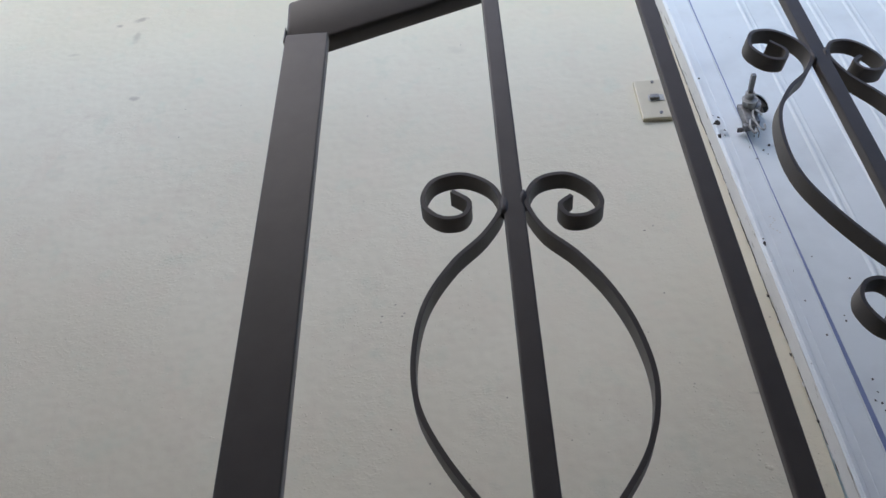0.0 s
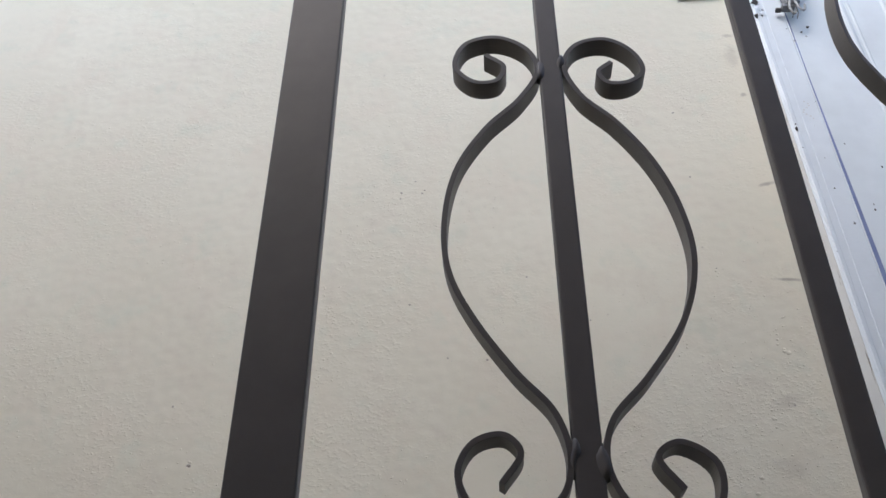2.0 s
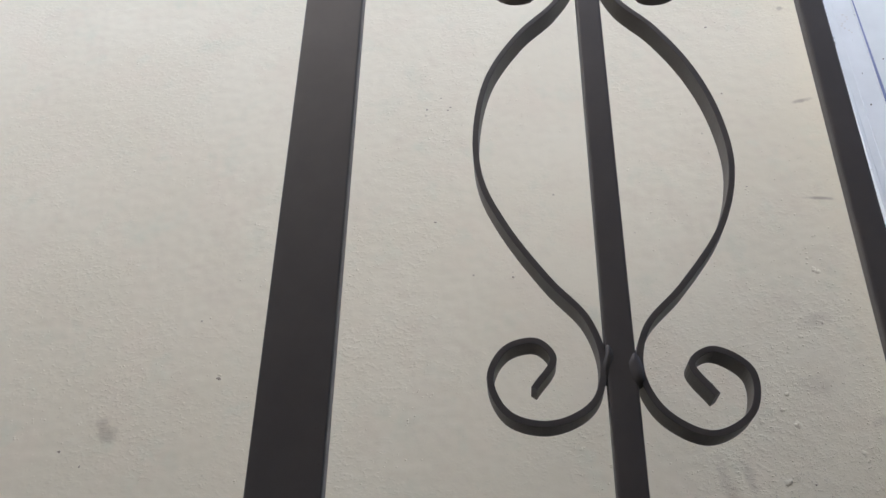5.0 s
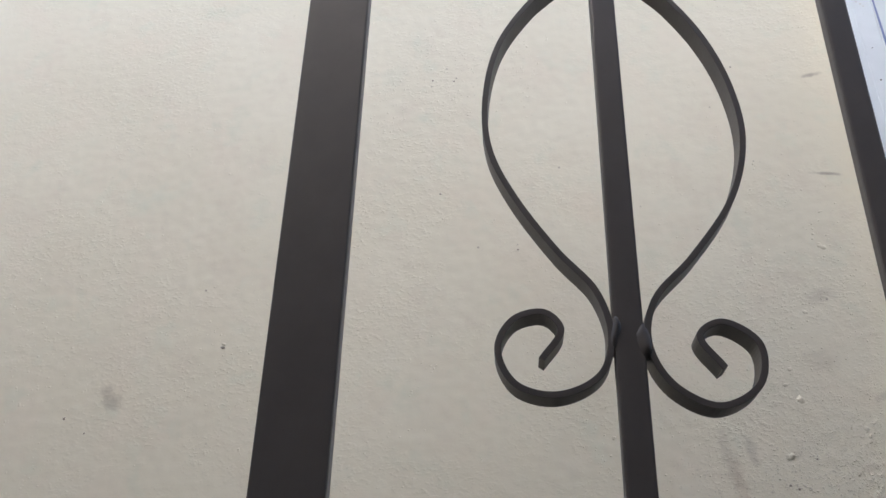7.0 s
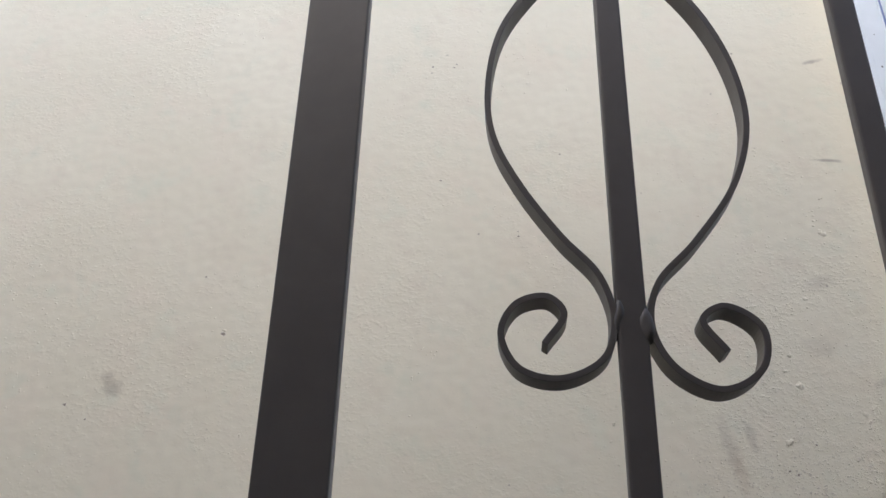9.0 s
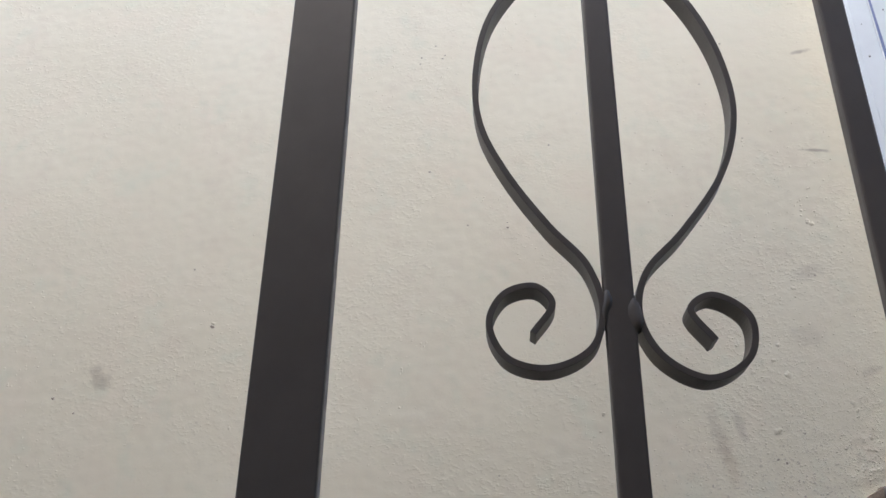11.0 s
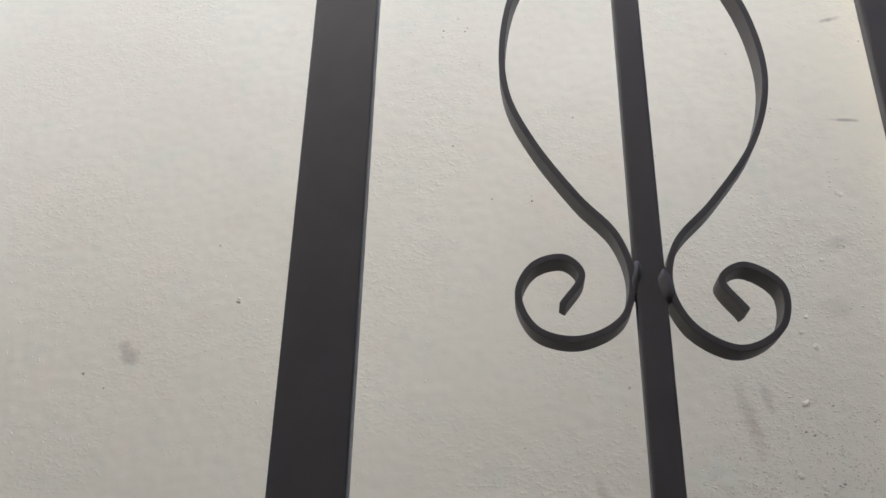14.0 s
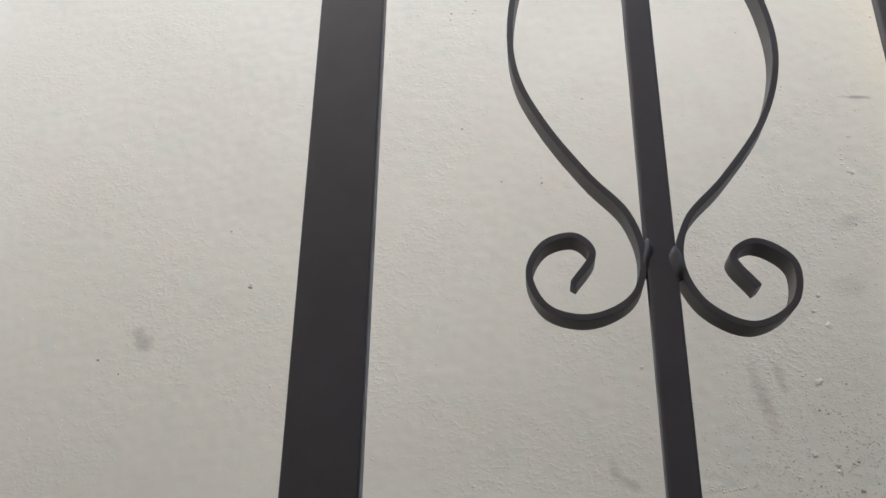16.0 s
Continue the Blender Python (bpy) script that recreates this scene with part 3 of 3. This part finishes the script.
def strap(points):
    """Flat iron strap bent into the scroll, on edge, with chamfered corners."""
    pts = spline(points, 9)
    half, y0, y1, c = 0.0023, 0.0002, 0.0198, 0.0003
    bm = bmesh.new()
    rings = []
    for i, p in enumerate(pts):
        way = (pts[min(i + 1, len(pts) - 1)] - pts[max(i - 1, 0)]).normalized()
        nor = Vector((-way.y, way.x))
        ring = []
        for u, y in ((-half, y0 + c), (-half + c, y0), (half - c, y0), (half, y0 + c), (half, y1 - c), (half - c, y1), (-half + c, y1), (-half, y1 - c)):
            q = p + nor * u
            ring.append(bm.verts.new((q.x, y, q.y)))
        rings.append(ring)
    for u, w in zip(rings, rings[1:]):
        for k in range(8):
            bm.faces.new((u[k], u[(k + 1) % 8], w[(k + 1) % 8], w[k]))
    bm.faces.new(rings[0])
    bm.faces.new(rings[-1][::-1])
    bmesh.ops.recalc_face_normals(bm, faces=bm.faces[:])
    return bm


def weld(x, z, seed, size=0.0068):
    """A low smeared bead where strap and bar meet."""
    bm = bmesh.new()
    bmesh.ops.create_icosphere(bm, subdivisions=3, radius=size)
    for v in bm.verts:
        k = 1 + 0.45 * noise.noise(v.co * 160 + Vector((seed, 0, 0)))
        v.co = Vector((x + v.co.x * 0.8 * k, 0.0050 + v.co.y * 0.95 * k, z + v.co.z * 2.1 * k))
    return bm


def scroll_panel(parent, m):
    for points, side in ((SCROLL_A, 1), (SCROLL_B, -1)):
        bm = strap(points)
        bm.transform(m)
        part("scroll_strap", bm, IRON, parent)
        for z in (points[8][1], points[17][1] + 0.002):
            bm = weld(points[8][0] - side * 0.0035, z, z * 9 + side)
            bm.transform(m)
            part("weld", bm, IRON, parent, smooth=True)


scroll_panel(rail_thing, pose(0.002, 0, 0))
# drips of paint on the strap
for nx, nz in ((-0.0945, 1.961), (-0.060, 1.7180)):
    bm = bmesh.new()
    bmesh.ops.create_icosphere(bm, subdivisions=2, radius=0.0019)
    bm.transform(pose(nx, 0.0025, nz))
    part("paint_drip", bm, IRON, rail_thing, smooth=True)
TURNED = pose(0.1865, 0, 0, 0, 0, 10) @ pose(0.1885, 0, 0.235)
scroll_panel(rail_thing, TURNED @ pose(0, 0, 2.128) @ Matrix.Diagonal((0.93, 0.92, 0.958, 1)) @ pose(0, 0, -2.128))
bm = box(-0.0088, 0.0113, 0.0, 0.010, FLOOR_Z - 0.23, 2.50, 0.002)
bm.transform(TURNED)
part("picket", bm, IRON, rail_thing)

# ---- light switch ----
switch = thing("light_switch", "ivory plastic light switch plate on the stucco wall", "light switch")
SX, SY, SZ = 0.3465, WALL_Y, 2.9090
bm = box(SX - 0.036, SX + 0.036, SY - 0.009, SY + 0.002, SZ - 0.0625, SZ + 0.0565, 0.003, 2)
part("plate", bm, IVORY, switch)
part("toggle_slot", box(SX - 0.015, SX + 0.016, SY - 0.0105, SY - 0.006, SZ - 0.012, SZ + 0.006, 0.001), PALE, switch)
part("toggle", box(SX - 0.013, SX + 0.006, SY - 0.0165, SY - 0.009, SZ - 0.009, SZ + 0.002, 0.002), STEEL, switch)
for dz in (-0.048, 0.048):
    part("screw", rod((SX + 0.002, SY - 0.0105, SZ + dz), (SX + 0.002, SY - 0.008, SZ + dz), 0.0034), STEEL, switch)

# ---- remains of the door lock ----
lock = thing("broken_lock", "broken grey metal lock remains hanging in the white door", "lock")
part("lock_plate", box(0.478, 0.508, 0.486, 0.4955, 2.770, 2.822, 0.002), STEEL, lock)
bm = box(-0.0042, 0.0042, 0.0, 0.050, -0.0042, 0.0042, 0.0008)
bm.transform(pose(0.4910, 0.409, 2.8095, -3, 0, 0))
part("spindle", bm, STEEL, lock, "square steel spindle")
part("collar", rod((0.4910, 0.447, 2.806), (0.4915, 0.460, 2.805), 0.0085, 12), PALE, lock)
part("rose", rod((0.4915, 0.458, 2.801), (0.4920, 0.474, 2.800), 0.0145, 16, 0.0125), PALE, lock, "paint-spattered round rose")
part("rose_rim", rod((0.4990, 0.468, 2.803), (0.5000, 0.487, 2.803), 0.0150, 16), STEEL, lock)
part("latch_body", box(0.4745, 0.4900, 0.470, 0.488, 2.748, 2.800, 0.002), STEEL, lock)
part("latch_foot", box(0.4680, 0.4900, 0.472, 0.486, 2.742, 2.751, 0.002), STEEL, lock)
part("latch_tongue", box(0.4590, 0.4690, 0.480, 0.4885, 2.7445, 2.7490, 0.001), WIRE, lock)


def loop(cx, cz, rx, rz, y, tilt):
    """A bent strip hanging from the lock."""
    pts = []
    for k in range(15):
        a = math.pi * (0.62 + 1.76 * k / 14)
        u, w = rx * math.sin(a), rz * math.cos(a)
        pts.append((cx + u * math.cos(tilt) - w * math.sin(tilt) * 0.3, y - 0.006 * k / 14, cz + w))
    return tube(pts, 0.0021, 7)


part("bent_strip", loop(0.4965, 2.752, 0.0078, 0.026, 0.470, 0.2), PALE, lock, "bent pale strip")
part("bent_strip", loop(0.4840, 2.740, 0.0055, 0.017, 0.474, -0.2), PALE, lock, "bent pale strip")
part("loose_wire", tube([(0.488, 0.47, 2.765), (0.490, 0.467, 2.748), (0.487, 0.468, 2.735), (0.489, 0.470, 2.722), (0.486, 0.474, 2.712)], 0.0012, 6), WIRE, lock)
part("loose_wire", tube([(0.478, 0.474, 2.748), (0.476, 0.472, 2.735), (0.481, 0.470, 2.722), (0.478, 0.472, 2.713)], 0.0011, 6), WIRE, lock)

# ---- broken plaster low on the wall ----
patch = thing("broken_plaster", "broken plaster with a white tile fragment at the wall", "plaster")
rnd = random.Random(9)
bm = bmesh.new()
ring, core = [], []
for k in range(30):
    a = k * math.tau / 30
    q = 0.036 * rnd.uniform(0.82, 1.15)
    x, z = 0.388 + 1.1 * q * math.cos(a), 1.716 + q * math.sin(a)
    ring.append(bm.verts.new((x, WALL_Y - 0.0012, z)))
    core.append(bm.verts.new((0.388 + (x - 0.388) * 0.72, WALL_Y - 0.003 - 0.003 * rnd.random(), 1.716 + (z - 1.716) * 0.72)))
mid = bm.verts.new((0.388, WALL_Y - 0.003, 1.716))
for k in range(30):
    q = (k + 1) % 30
    bm.faces.new((ring[k], ring[q], core[q], core[k]))
    bm.faces.new((core[k], core[q], mid))
part("rough_patch", bm, PLASTER, patch, "brown crumbling plaster")
bm = box(0.352, 0.3700, WALL_Y - 0.011, WALL_Y - 0.001, 1.690, 1.737, 0.0010)
for v in bm.verts:
    if v.co.z > 1.71:
        v.co.z += (v.co.x - 0.352) * 0.55
part("mortar_lump", bm, PLASTER, patch, "brown mortar beside the tile")
bm = box(0.3722, 0.3900, WALL_Y - 0.013, WALL_Y - 0.001, 1.690, 1.7475, 0.0010)
part("tile_fragment", bm, TILE, patch, "white broken tile edge")
